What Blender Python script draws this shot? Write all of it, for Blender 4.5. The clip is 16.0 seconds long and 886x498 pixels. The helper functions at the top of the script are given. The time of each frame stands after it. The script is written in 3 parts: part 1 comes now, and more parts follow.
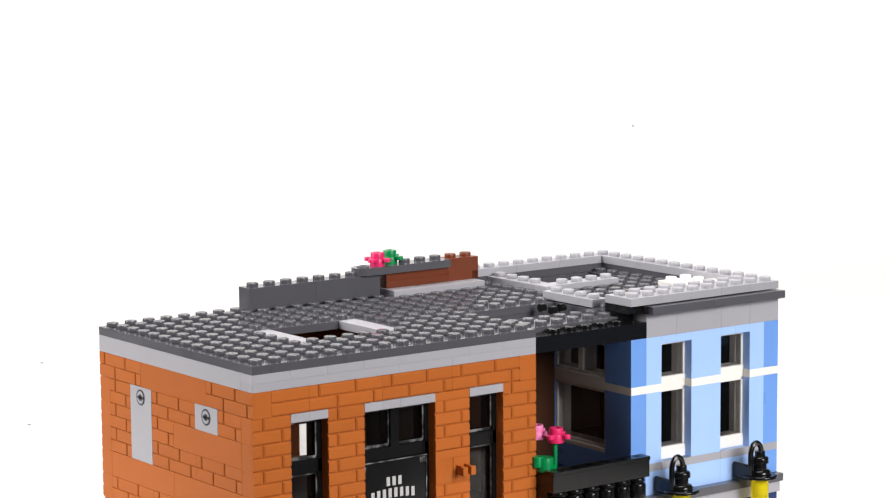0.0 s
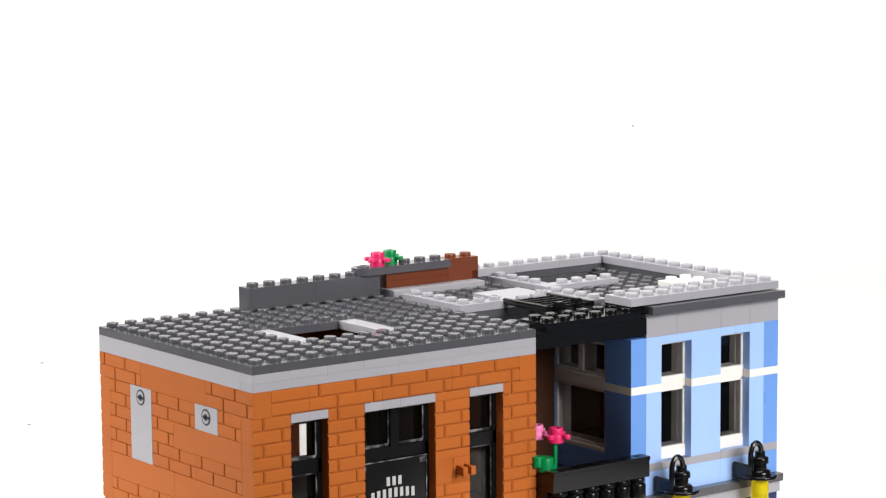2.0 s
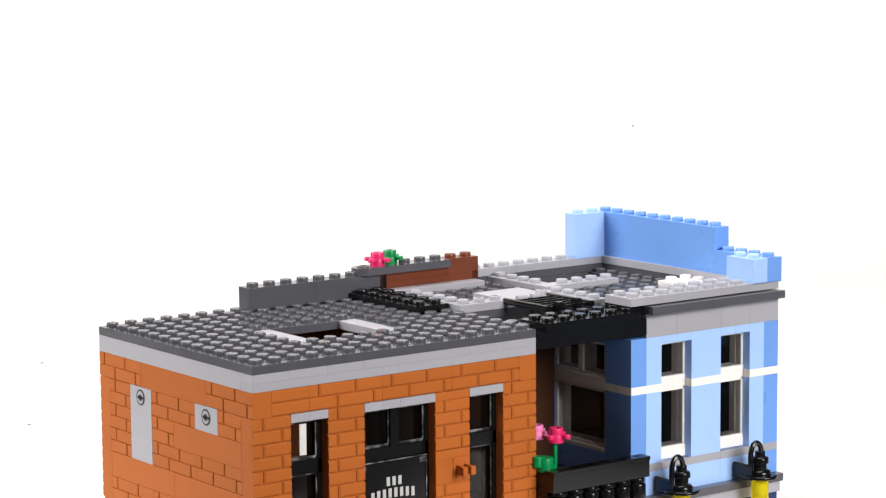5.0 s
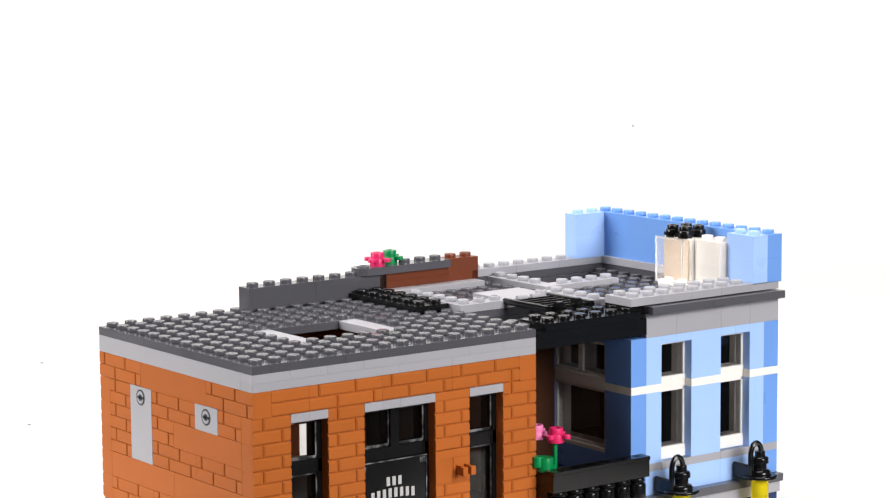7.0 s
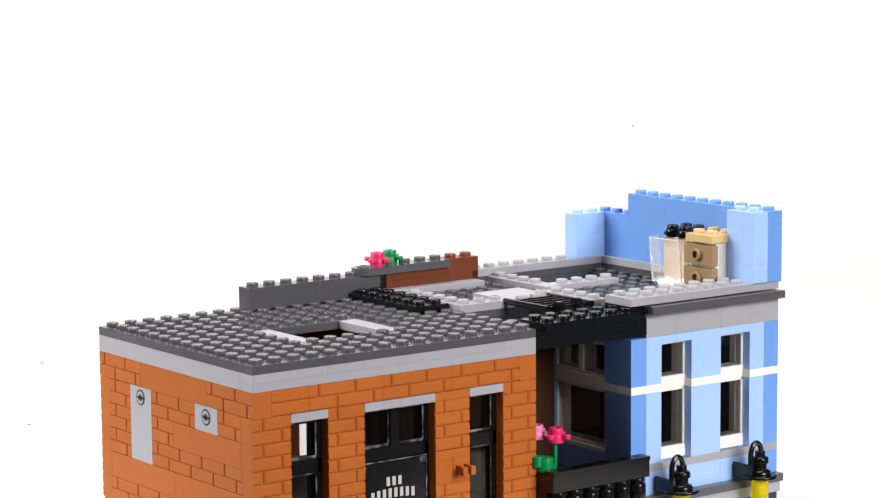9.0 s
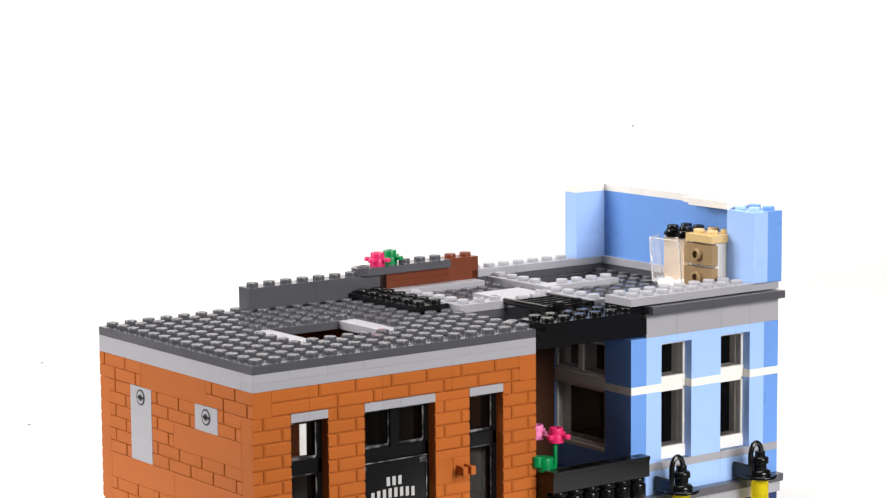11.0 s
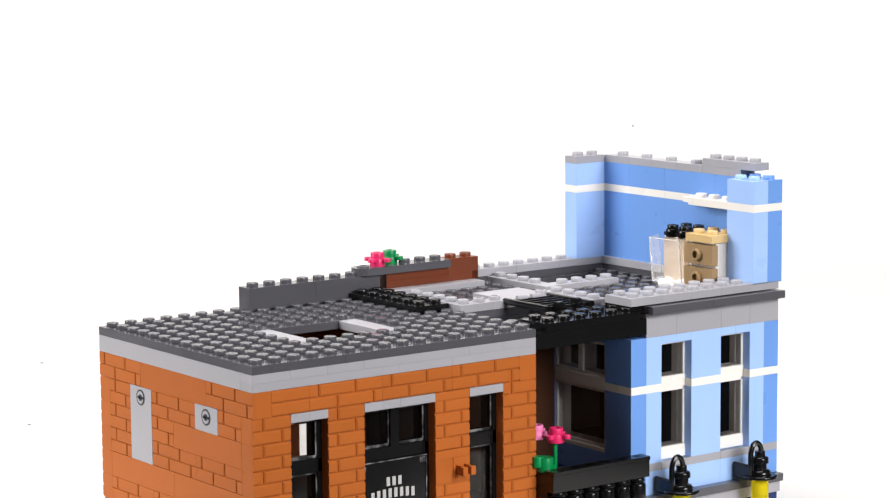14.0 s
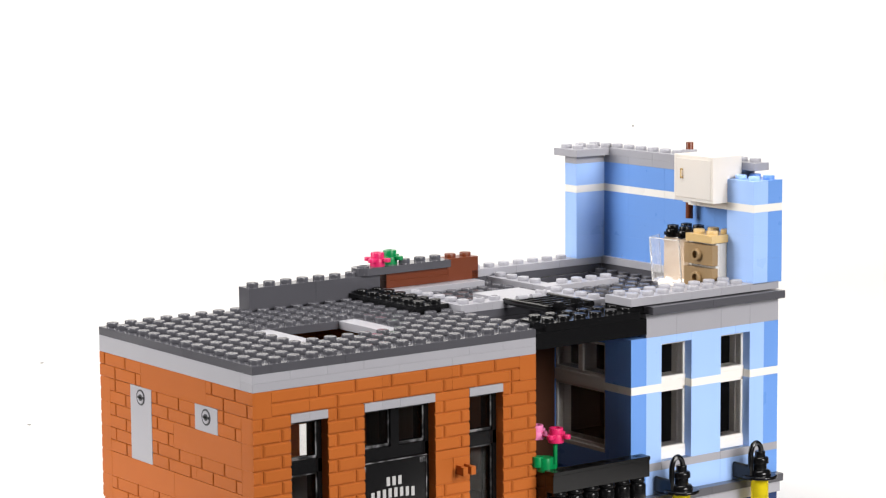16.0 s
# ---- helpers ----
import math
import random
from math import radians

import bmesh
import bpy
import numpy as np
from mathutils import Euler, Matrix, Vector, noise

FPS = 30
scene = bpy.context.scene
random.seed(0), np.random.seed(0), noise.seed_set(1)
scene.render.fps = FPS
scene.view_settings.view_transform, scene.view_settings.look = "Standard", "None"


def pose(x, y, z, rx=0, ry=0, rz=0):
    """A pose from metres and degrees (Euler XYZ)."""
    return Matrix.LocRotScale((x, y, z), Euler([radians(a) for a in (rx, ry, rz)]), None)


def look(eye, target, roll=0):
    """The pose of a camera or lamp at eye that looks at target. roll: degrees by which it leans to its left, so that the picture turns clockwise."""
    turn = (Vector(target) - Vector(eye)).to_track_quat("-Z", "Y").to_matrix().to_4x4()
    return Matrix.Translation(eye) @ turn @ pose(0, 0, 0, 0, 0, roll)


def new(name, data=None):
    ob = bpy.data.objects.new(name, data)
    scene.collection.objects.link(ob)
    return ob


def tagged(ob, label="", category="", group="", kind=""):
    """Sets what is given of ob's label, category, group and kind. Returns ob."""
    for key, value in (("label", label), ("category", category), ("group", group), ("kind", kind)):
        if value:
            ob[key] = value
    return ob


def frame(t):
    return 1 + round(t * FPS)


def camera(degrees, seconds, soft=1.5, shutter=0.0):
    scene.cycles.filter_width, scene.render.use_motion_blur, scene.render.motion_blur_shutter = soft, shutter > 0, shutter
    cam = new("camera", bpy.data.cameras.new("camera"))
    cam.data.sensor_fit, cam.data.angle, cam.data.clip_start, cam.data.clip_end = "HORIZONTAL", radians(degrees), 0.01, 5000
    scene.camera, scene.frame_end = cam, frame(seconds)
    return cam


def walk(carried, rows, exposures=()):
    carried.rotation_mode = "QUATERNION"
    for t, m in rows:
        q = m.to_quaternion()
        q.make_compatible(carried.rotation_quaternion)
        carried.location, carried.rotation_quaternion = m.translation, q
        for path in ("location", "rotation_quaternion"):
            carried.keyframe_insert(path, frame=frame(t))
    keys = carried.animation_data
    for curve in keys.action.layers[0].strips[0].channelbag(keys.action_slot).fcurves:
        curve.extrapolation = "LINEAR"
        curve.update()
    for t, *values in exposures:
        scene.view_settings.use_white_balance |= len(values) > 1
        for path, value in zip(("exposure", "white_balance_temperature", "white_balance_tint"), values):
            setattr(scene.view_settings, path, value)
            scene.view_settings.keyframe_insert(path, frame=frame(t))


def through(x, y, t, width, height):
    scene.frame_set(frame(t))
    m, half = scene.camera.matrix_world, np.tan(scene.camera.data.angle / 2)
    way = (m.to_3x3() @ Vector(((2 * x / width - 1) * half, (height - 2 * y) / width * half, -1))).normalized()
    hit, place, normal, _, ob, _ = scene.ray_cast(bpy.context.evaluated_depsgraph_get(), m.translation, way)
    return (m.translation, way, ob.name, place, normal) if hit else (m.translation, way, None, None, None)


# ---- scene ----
cam = camera(20.18, 16.0, soft=1.25)
EYE = Vector((-0.45773, -0.73717, 0.15806))
AIM = Vector((0.586952, 0.798525, -0.133587))
VIEW = look(EYE, EYE + AIM, -0.447)
walk(cam, [(0.0, VIEW), (16.0, VIEW)])

# ------------------------------------------------------------------ light
world = bpy.data.worlds.new("world")
world.use_nodes = True
scene.world = world
world.node_tree.nodes["Background"].inputs[0].default_value = (1.0, 0.985, 0.97, 1)
world.node_tree.nodes["Background"].inputs[1].default_value = 0.13


def softbox(name, eye, target, size, watts, colour=(1, 0.98, 0.96)):
    data = bpy.data.lights.new(name, "AREA")
    data.shape, data.size, data.energy, data.color = "SQUARE", size, watts, colour
    ob = new(name, data)
    ob.matrix_world = look(eye, target)
    return ob


softbox("softbox_left", (-1.75, 1.10, 0.85), (0.10, 0.05, 0.0), 1.3, 66)
softbox("softbox_front", (0.42, -2.60, 1.15), (0.15, 0.0, 0.0), 1.2, 106)
softbox("softbox_top", (0.15, 0.20, 1.25), (0.15, 0.05, 0.0), 0.9, 22)

# ------------------------------------------------------------------ units
U, P = 0.008, 0.0032          # stud pitch, plate height
GAP = 0.00001                 # play between pieces
DX, DZ = 0.2, 0.22            # play with which the top storey sits


# ------------------------------------------------------------------ materials
def plastic(name, colour, rough=0.26, clear=0.0, vary=0.06, spec=0.42):
    m = bpy.data.materials.new(name)
    m.use_nodes = True
    nt = m.node_tree
    n, l = nt.nodes, nt.links
    b = n["Principled BSDF"]
    b.inputs["IOR"].default_value = 1.45 if not clear else 1.3
    b.inputs["Specular IOR Level"].default_value = 0.5 if clear else spec
    info = n.new("ShaderNodeObjectInfo")
    geo = n.new("ShaderNodeTexCoord")
    fine = n.new("ShaderNodeTexNoise")
    fine.inputs["Scale"].default_value = 420
    fine.inputs["Detail"].default_value = 3
    broad = n.new("ShaderNodeTexNoise")
    broad.inputs["Scale"].default_value = 70
    broad.inputs["Detail"].default_value = 4
    shift = n.new("ShaderNodeVectorMath")
    shift.operation = "ADD"
    l.new(geo.outputs["Object"], shift.inputs[0])
    l.new(info.outputs["Random"], shift.inputs[1])
    l.new(shift.outputs[0], fine.inputs["Vector"])
    l.new(shift.outputs[0], broad.inputs["Vector"])
    add = n.new("ShaderNodeMath")
    add.operation = "ADD"
    l.new(info.outputs["Random"], add.inputs[0])
    l.new(broad.outputs[0], add.inputs[1])
    rng = n.new("ShaderNodeMapRange")
    rng.inputs["From Min"].default_value, rng.inputs["From Max"].default_value = 0.2, 1.7
    rng.inputs["To Min"].default_value, rng.inputs["To Max"].default_value = 1 - vary, 1 + vary
    l.new(add.outputs[0], rng.inputs["Value"])
    hsv = n.new("ShaderNodeHueSaturation")
    hsv.inputs["Color"].default_value = (*colour, 1)
    l.new(rng.outputs[0], hsv.inputs["Value"])
    l.new(hsv.outputs[0], b.inputs["Base Color"])
    rr = n.new("ShaderNodeMapRange")
    rr.inputs["To Min"].default_value, rr.inputs["To Max"].default_value = rough * 0.9, rough * 1.12
    l.new(broad.outputs[0], rr.inputs["Value"])
    l.new(rr.outputs[0], b.inputs["Roughness"])
    bump = n.new("ShaderNodeBump")
    bump.inputs["Strength"].default_value = 0.0 if clear else 0.015
    bump.inputs["Distance"].default_value = 0.0001
    l.new(fine.outputs[0], bump.inputs["Height"])
    l.new(bump.outputs[0], b.inputs["Normal"])
    if clear:
        b.inputs["Transmission Weight"].default_value = clear
    return m


def milky(name, colour, through):
    """White plastic whose thin walls let warm light through."""
    m = plastic(name, colour, 0.3, vary=0.02)
    n, l = m.node_tree.nodes, m.node_tree.links
    pass_on = n.new("ShaderNodeBsdfTranslucent")
    pass_on.inputs["Color"].default_value = (*through, 1)
    mix = n.new("ShaderNodeMixShader")
    mix.inputs[0].default_value = 0.36
    l.new(n["Principled BSDF"].outputs[0], mix.inputs[1])
    l.new(pass_on.outputs[0], mix.inputs[2])
    l.new(mix.outputs[0], n["Material Output"].inputs["Surface"])
    return m


def patchy(name):
    """Black plastic that turns pale grey in patches."""
    m = plastic(name, (0.02, 0.02, 0.02), 0.35)
    n, l = m.node_tree.nodes, m.node_tree.links
    tc = n.new("ShaderNodeTexCoord")
    spots = n.new("ShaderNodeTexNoise")
    spots.inputs["Scale"].default_value = 260
    spots.inputs["Detail"].default_value = 3
    l.new(tc.outputs["Object"], spots.inputs["Vector"])
    ramp = n.new("ShaderNodeValToRGB")
    ramp.color_ramp.elements[0].position, ramp.color_ramp.elements[0].color = 0.45, (0.012, 0.012, 0.013, 1)
    ramp.color_ramp.elements[1].position, ramp.color_ramp.elements[1].color = 0.68, (0.26, 0.26, 0.27, 1)
    l.new(spots.outputs[0], ramp.inputs[0])
    l.new(ramp.outputs[0], n["Principled BSDF"].inputs["Base Color"])
    return m


ORANGE = plastic("orange_plastic", (0.396, 0.109, 0.023), 0.36, spec=0.09)
DGREY = plastic("dark_grey_plastic", (0.076, 0.075, 0.086), 0.15, spec=0.46)
LGREY = plastic("light_grey_plastic", (0.335, 0.331, 0.362), 0.30, vary=0.04)
WHITE = plastic("white_plastic", (0.78, 0.75, 0.705), 0.28, vary=0.03)
MILK = milky("milky_white_plastic", (0.90, 0.88, 0.85), (0.98, 0.88, 0.76))
BLACK = plastic("black_plastic", (0.005, 0.005, 0.0055), 0.18)
BROWN = plastic("reddish_brown_plastic", (0.135, 0.032, 0.012), 0.3)
# BROWN again, with the shade of the balcony bay put into its colour
SHADED_BROWN = plastic("shaded_brown_plastic", (0.055, 0.022, 0.012), 0.3)
SKY = plastic("pale_blue_plastic", (0.342, 0.512, 0.87), 0.28, vary=0.012)
BLUE = plastic("medium_blue_plastic", (0.143, 0.302, 0.69), 0.28, vary=0.012)
NAVY = plastic("navy_plastic", (0.012, 0.03, 0.11), 0.25)
TAN = plastic("tan_plastic", (0.62, 0.43, 0.19), 0.3)
OVEN = plastic("pale_tan_plastic", (0.34, 0.255, 0.18), 0.35)
DTAN = plastic("dark_tan_plastic", (0.29, 0.19, 0.092), 0.32)
PINK = plastic("magenta_plastic", (0.62, 0.02, 0.12), 0.3)
ROSE = plastic("bright_pink_plastic", (0.80, 0.22, 0.45), 0.3)
GREEN = plastic("green_plastic", (0.0, 0.20, 0.055), 0.3)
CLEAR = plastic("clear_plastic", (0.97, 0.96, 0.95), 0.05, clear=0.93, vary=0.0)
YELLOW = plastic("clear_yellow_plastic", (0.95, 0.78, 0.02), 0.1, clear=0.6, vary=0.0)
GLASS = plastic("smoked_glass", (0.70, 0.69, 0.69), 0.0, clear=1.0, vary=0.0)
PALE_RIM = patchy("pale_patched_rim")
EDGE_GLINT = plastic("clear_edge_glint", (0.9, 0.89, 0.87), 0.2, clear=0.8, vary=0.0)
HOLE_SHADE = plastic("hole_shade", (0.03, 0.03, 0.035), 0.4)
SPECK = plastic("grey_lint", (0.26, 0.25, 0.24), 0.9, spec=0.05)
PAPER_INK = plastic("white_print", (0.42, 0.42, 0.42), 0.5)


def paper(name):
    m = bpy.data.materials.new(name)
    m.use_nodes = True
    n, l = m.node_tree.nodes, m.node_tree.links
    b = n["Principled BSDF"]
    b.inputs["Roughness"].default_value = 0.9
    noise_tex = n.new("ShaderNodeTexNoise")
    noise_tex.inputs["Scale"].default_value = 1.2
    ramp = n.new("ShaderNodeMapRange")
    ramp.inputs["To Min"].default_value, ramp.inputs["To Max"].default_value = 0.97, 1.03
    l.new(noise_tex.outputs[0], ramp.inputs["Value"])
    hsv = n.new("ShaderNodeHueSaturation")
    hsv.inputs["Color"].default_value = (0.65, 0.635, 0.62, 1)
    l.new(ramp.outputs[0], hsv.inputs["Value"])
    l.new(hsv.outputs[0], b.inputs["Base Color"])
    return m


PAPER = paper("white_paper")
ROOM = plastic("dark_wall_paint", (0.055, 0.053, 0.052), 0.8)
TABLE = plastic("grey_laminate", (0.03, 0.03, 0.032), 0.8, spec=0.08)


# ------------------------------------------------------------------ mesh helpers
def mesh_of(bm, name, material):
    me = bpy.data.meshes.new(name)
    bm.normal_update()
    bm.to_mesh(me)
    bm.free()
    me.materials.append(material)
    return me


def part(name, bm, material, parent, label=""):
    ob = new(name, mesh_of(bm, name, material))
    ob.parent = parent
    return tagged(ob, label)


def thing(name, label, category, group="", at=(0, 0, 0)):
    ob = new(name)
    ob.empty_display_size = 0.01
    ob.location = at
    return tagged(ob, label, category, group)


def add_box(bm, a, b, bevel=0.00008):
    """A box between two corners in metres, its edges chamfered."""
    vs = [bm.verts.new((x, y, z)) for x in (a[0], b[0]) for y in (a[1], b[1]) for z in (a[2], b[2])]
    fs = [bm.faces.new([vs[i] for i in q]) for q in
          ((0, 1, 3, 2), (4, 6, 7, 5), (0, 4, 5, 1), (2, 3, 7, 6), (0, 2, 6, 4), (1, 5, 7, 3))]
    if bevel:
        edges = list({e for f in fs for e in f.edges})
        bmesh.ops.bevel(bm, geom=edges, offset=bevel, segments=1, affect="EDGES", profile=0.5)


def add_rod(bm, c, r, h, axis="z", n=18, rim=0.0002, hollow=0.0):
    """A round bar from c along an axis with a rounded far rim, drilled if hollow."""
    def at(i, rad, t):
        s, k = math.sin(2 * math.pi * i / n) * rad, math.cos(2 * math.pi * i / n) * rad
        if axis == "z":
            return (c[0] + k, c[1] + s, c[2] + t)
        if axis == "x":
            return (c[0] + t, c[1] + k, c[2] + s)
        return (c[0] + s, c[1] + t, c[2] + k)
    sign = 1 if h > 0 else -1
    rings = [(r, 0.0), (r, h - rim * sign), (r - rim * 0.3, h - rim * 0.3 * sign), (r - rim, h)]
    if hollow:
        rings += [(hollow, h), (hollow, h * 0.06)]
    loops = [[bm.verts.new(at(i, a, t)) for i in range(n)] for a, t in rings]
    flip = h < 0
    for k in range(len(loops) - 1):
        for i in range(n):
            q = [loops[k][i], loops[k][(i + 1) % n], loops[k + 1][(i + 1) % n], loops[k + 1][i]]
            f = bm.faces.new(q[::-1] if flip else q)
            f.smooth = k != 3
    top, bot = loops[-1], loops[0][::-1]
    bm.faces.new(top[::-1] if flip else top)
    bm.faces.new(bot[::-1] if flip else bot)
    for k in {0, 3, len(loops) - 1}:
        for i in range(n):
            bm.edges.get((loops[k][i], loops[k][(i + 1) % n])).smooth = False
    if hollow:
        for i in range(n):
            bm.edges.get((loops[4][i], loops[4][(i + 1) % n])).smooth = False


def box(bm, x0, y0, z0, x1, y1, z1, bevel=0.0001):
    """A box given in studs and plates."""
    add_box(bm, (x0 * U, y0 * U, z0 * P), (x1 * U, y1 * U, z1 * P), bevel)


def studs(bm, x0, y0, x1, y1, z, hollow=0.0, skip=()):
    for i in range(round(x1 - x0)):
        for j in range(round(y1 - y0)):
            if (i, j) not in skip:
                add_rod(bm, ((x0 + i + 0.5) * U, (y0 + j + 0.5) * U, z * P), 0.0024, 0.0017, rim=0.0003, hollow=hollow)
                if not hollow:
                    # raised strokes moulded on the top
                    for off, half in ((-0.0007, 0.0014), (0.0006, 0.0014)):
                        cx, cy, top = (x0 + i + 0.5) * U, (y0 + j + 0.5) * U + off, z * P + 0.0017
                        add_box(bm, (cx - half, cy - 0.0001, top - 0.00002), (cx + half, cy + 0.0001, top + 0.00004), 0)


CACHE = {}


def piece_mesh(w, d, h, material, studded=True, hollow=0.0):
    """The shared mesh of a building brick w x d studs and h plates, its corner at the origin."""
    key = (w, d, h, material.name, studded, hollow)
    if key not in CACHE:
        bm = bmesh.new()
        edge = 0.00004 if material in (SKY, BLUE) else 0.00008
        add_box(bm, (GAP, GAP, 0), (w * U - GAP, d * U - GAP, h * P - GAP), edge)
        if studded:
            studs(bm, 0, 0, w, d, h, hollow)
        CACHE[key] = mesh_of(bm, "brick", material)
    return CACHE[key]


def brick(name, x, y, z, w, d, h, material, parent=None, studded=True, label="", hollow=0.0):
    ob = new(name, piece_mesh(w, d, h, material, studded, hollow))
    ob.location = (x * U, y * U, z * P)
    ob.parent = parent
    return tagged(ob, label)


def add_block(bm, axis, a, b, z0, z1, out, joint_a, joint_b):
    """A little raised brick with chamfers; an end without a joint runs on into the next piece."""
    g, ch, k = (0.00042, 0.00068, 0.00014) if axis == "x" else (0.00020, 0.00036, 0.00008)
    def ring(depth, s):
        x0 = a + (g + s if joint_a else 0.00005)
        x1 = b - (g + s if joint_b else 0.00005)
        w = s * 0.85
        q = [(x0, z0 + k + w), (x1, z0 + k + w), (x1, z1 - k - w), (x0, z1 - k - w)]
        return [bm.verts.new((u, depth, v) if axis == "x" else (depth, u, v)) for u, v in q]
    r0, r1, r2 = ring(out + 0.0003, 0), ring(ch * 0.6, 0), ring(0, ch)
    fs = [r2]
    for p, q in ((r0, r1), (r1, r2)):
        for i in range(4):
            j = (i + 1) % 4
            fs.append([p[i], p[j], q[j], q[i]])
    for f in fs:
        bm.faces.new(f if axis == "x" else f[::-1])


def masonry_mesh(axis, w, jointed):
    """A brick w studs long whose outer face bears two courses of raised little bricks, their joints staggered."""
    key = ("masonry", axis, w, jointed)
    if key not in CACHE:
        bm = bmesh.new()
        out = 0.0007
        if axis == "x":
            add_box(bm, (GAP, out, 0), (w * U - GAP, U, 3 * P - GAP))
        else:
            add_box(bm, (out, GAP, 0), (U, w * U - GAP, 3 * P - GAP))
        for row, first in ((0, 1.5), (1, 0.5)):
            z0, z1 = row * 1.5 * P, (row + 1) * 1.5 * P
            cuts = [first + 2 * i for i in range(w // 2)] if jointed else []
            if axis == "y":
                cuts = [w - c for c in reversed(cuts)]
            ends = [0] + cuts + [w]
            for i, (a, b) in enumerate(zip(ends, ends[1:])):
                add_block(bm, axis, a * U, b * U, z0, z1, out, i > 0, i < len(cuts))
        CACHE[key] = mesh_of(bm, "brick", ORANGE)
    return CACHE[key]


def masonry(axis, x, y, z, parent, w=2, jointed=True):
    ob = new("brick", masonry_mesh(axis, w, jointed))
    ob.location = (x * U, y * U, z * P)
    ob.parent = parent
    return ob


def brick_end(x, y, z, parent):
    """The end of a brick of the back wall: two courses with rounded edges."""
    if "end" not in CACHE:
        bm = bmesh.new()
        add_box(bm, (0, GAP, 0), (U, U - 0.0006, 3 * P - GAP))
        for row in (0, 1):
            add_box(bm, (0.00005, U - 0.0016, row * 1.5 * P + 0.0001), (U, U + 0.0003, (row + 1) * 1.5 * P - 0.0001), 0.0005)
        CACHE["end"] = mesh_of(bm, "brick", ORANGE)
    ob = new("brick", CACHE["end"])
    ob.location, ob.parent = (x * U, y * U, z * P), parent
    return ob


# ------------------------------------------------------------------ setting
FLOOR = -30                   # the table, in plates


def backdrop():
    """A sheet of white paper that sweeps up from the table behind the model."""
    bm = bmesh.new()
    prof = [(0.18, 0.0), (0.75, 0.0)]
    for i in range(1, 33):
        a = math.pi / 2 * i / 32
        prof.append((0.75 + 0.5 * math.sin(a), 0.5 - 0.5 * math.cos(a)))
    prof.append((1.25, 1.9))
    rows = []
    for s in (-0.62, 0.62):
        rows.append([bm.verts.new((s, d, z)) for d, z in prof])
    for i in range(len(prof) - 1):
        bm.faces.new((rows[0][i], rows[1][i], rows[1][i + 1], rows[0][i + 1])).smooth = True
    ob = new("backdrop", mesh_of(bm, "backdrop", PAPER))
    ob.matrix_world = Matrix.Translation((0.1, 0.05, FLOOR * P - 0.00095)) @ pose(0, 0, 0, 0, 0, -36.3)
    return tagged(ob, "seamless white paper backdrop, brightly lit", "backdrop", kind="structure")


def table():
    bm = bmesh.new()
    add_box(bm, (-1.1, -0.62, -0.04), (1.35, 1.05, -0.001), 0.002)
    for lx in (-1.05, 1.24):
        for ly in (-0.57, 0.94):
            add_box(bm, (lx, ly, -0.74), (lx + 0.06, ly + 0.06, -0.04), 0.003)
    ob = new("table", mesh_of(bm, "table", TABLE))
    ob.matrix_world = Matrix.Translation((0.1, 0.05, FLOOR * P)) @ pose(0, 0, 0, 0, 0, -36.3)
    tagged(ob, "plain dark grey work table under the paper", "table", kind="structure")
    bm = bmesh.new()
    add_box(bm, (-0.5, -0.105, -0.0009), (0.25, 0.20, 0), 0)
    ob = new("paper_sheet", mesh_of(bm, "paper_sheet", PAPER))
    ob.matrix_world = Matrix.Translation((0.1, 0.05, FLOOR * P)) @ pose(0, 0, 0, 0, 0, -36.3)
    return tagged(ob, "white paper sheet under the model", "paper", kind="structure")


def dust():
    """Specks of dust on the paper sweep: place across, depth, height over the table and the paper's slope."""
    for across, depth, height, lean in ((-0.1063, 1.0951, 0.1371, 43.6), (0.1703, 1.0287, 0.0839, 33.9), (-0.1932, 0.2730, -0.0008, 0), (-0.2147, 0.4487, -0.0008, 0)):
        bm = bmesh.new()
        bmesh.ops.create_icosphere(bm, subdivisions=1, radius=0.0011)
        for v in bm.verts:
            v.co = Vector((v.co.x * 1.1, v.co.y * 1.6, v.co.z * 0.3))
        ob = new("dust_speck", mesh_of(bm, "dust_speck", SPECK))
        ob.matrix_world = Matrix.Translation((0.1, 0.05, FLOOR * P)) @ pose(0, 0, 0, 0, 0, -36.3) @ pose(across, depth, height, lean, 0, 0)
        tagged(ob, "tiny grey speck of dust on the white paper", "dust", "dust specks")


def studio():
    """The dim room round the table."""
    low = FLOOR * P - 0.74
    for name, a, b, label in (
            ("floor", (-3.6, -3.6, low - 0.1), (3.8, 3.8, low), "dark studio floor"),
            ("ceiling", (-3.6, -3.6, low + 3.0), (3.8, 3.8, low + 3.1), "dark studio ceiling"),
            ("wall_west", (-3.7, -3.7, low), (-3.6, 3.9, low + 3.0), "dark plain studio wall"),
            ("wall_east", (3.8, -3.7, low), (3.9, 3.9, low + 3.0), "dark plain studio wall"),
            ("wall_south", (-3.6, -3.7, low), (3.8, -3.6, low + 3.0), "dark plain studio wall"),
            ("wall_north", (-3.6, 3.8, low), (3.8, 3.9, low + 3.0), "dark plain studio wall")):
        bm = bmesh.new()
        add_box(bm, a, b, 0)
        ob = new(name, mesh_of(bm, name, ROOM))
        tagged(ob, label, "room", kind="structure")


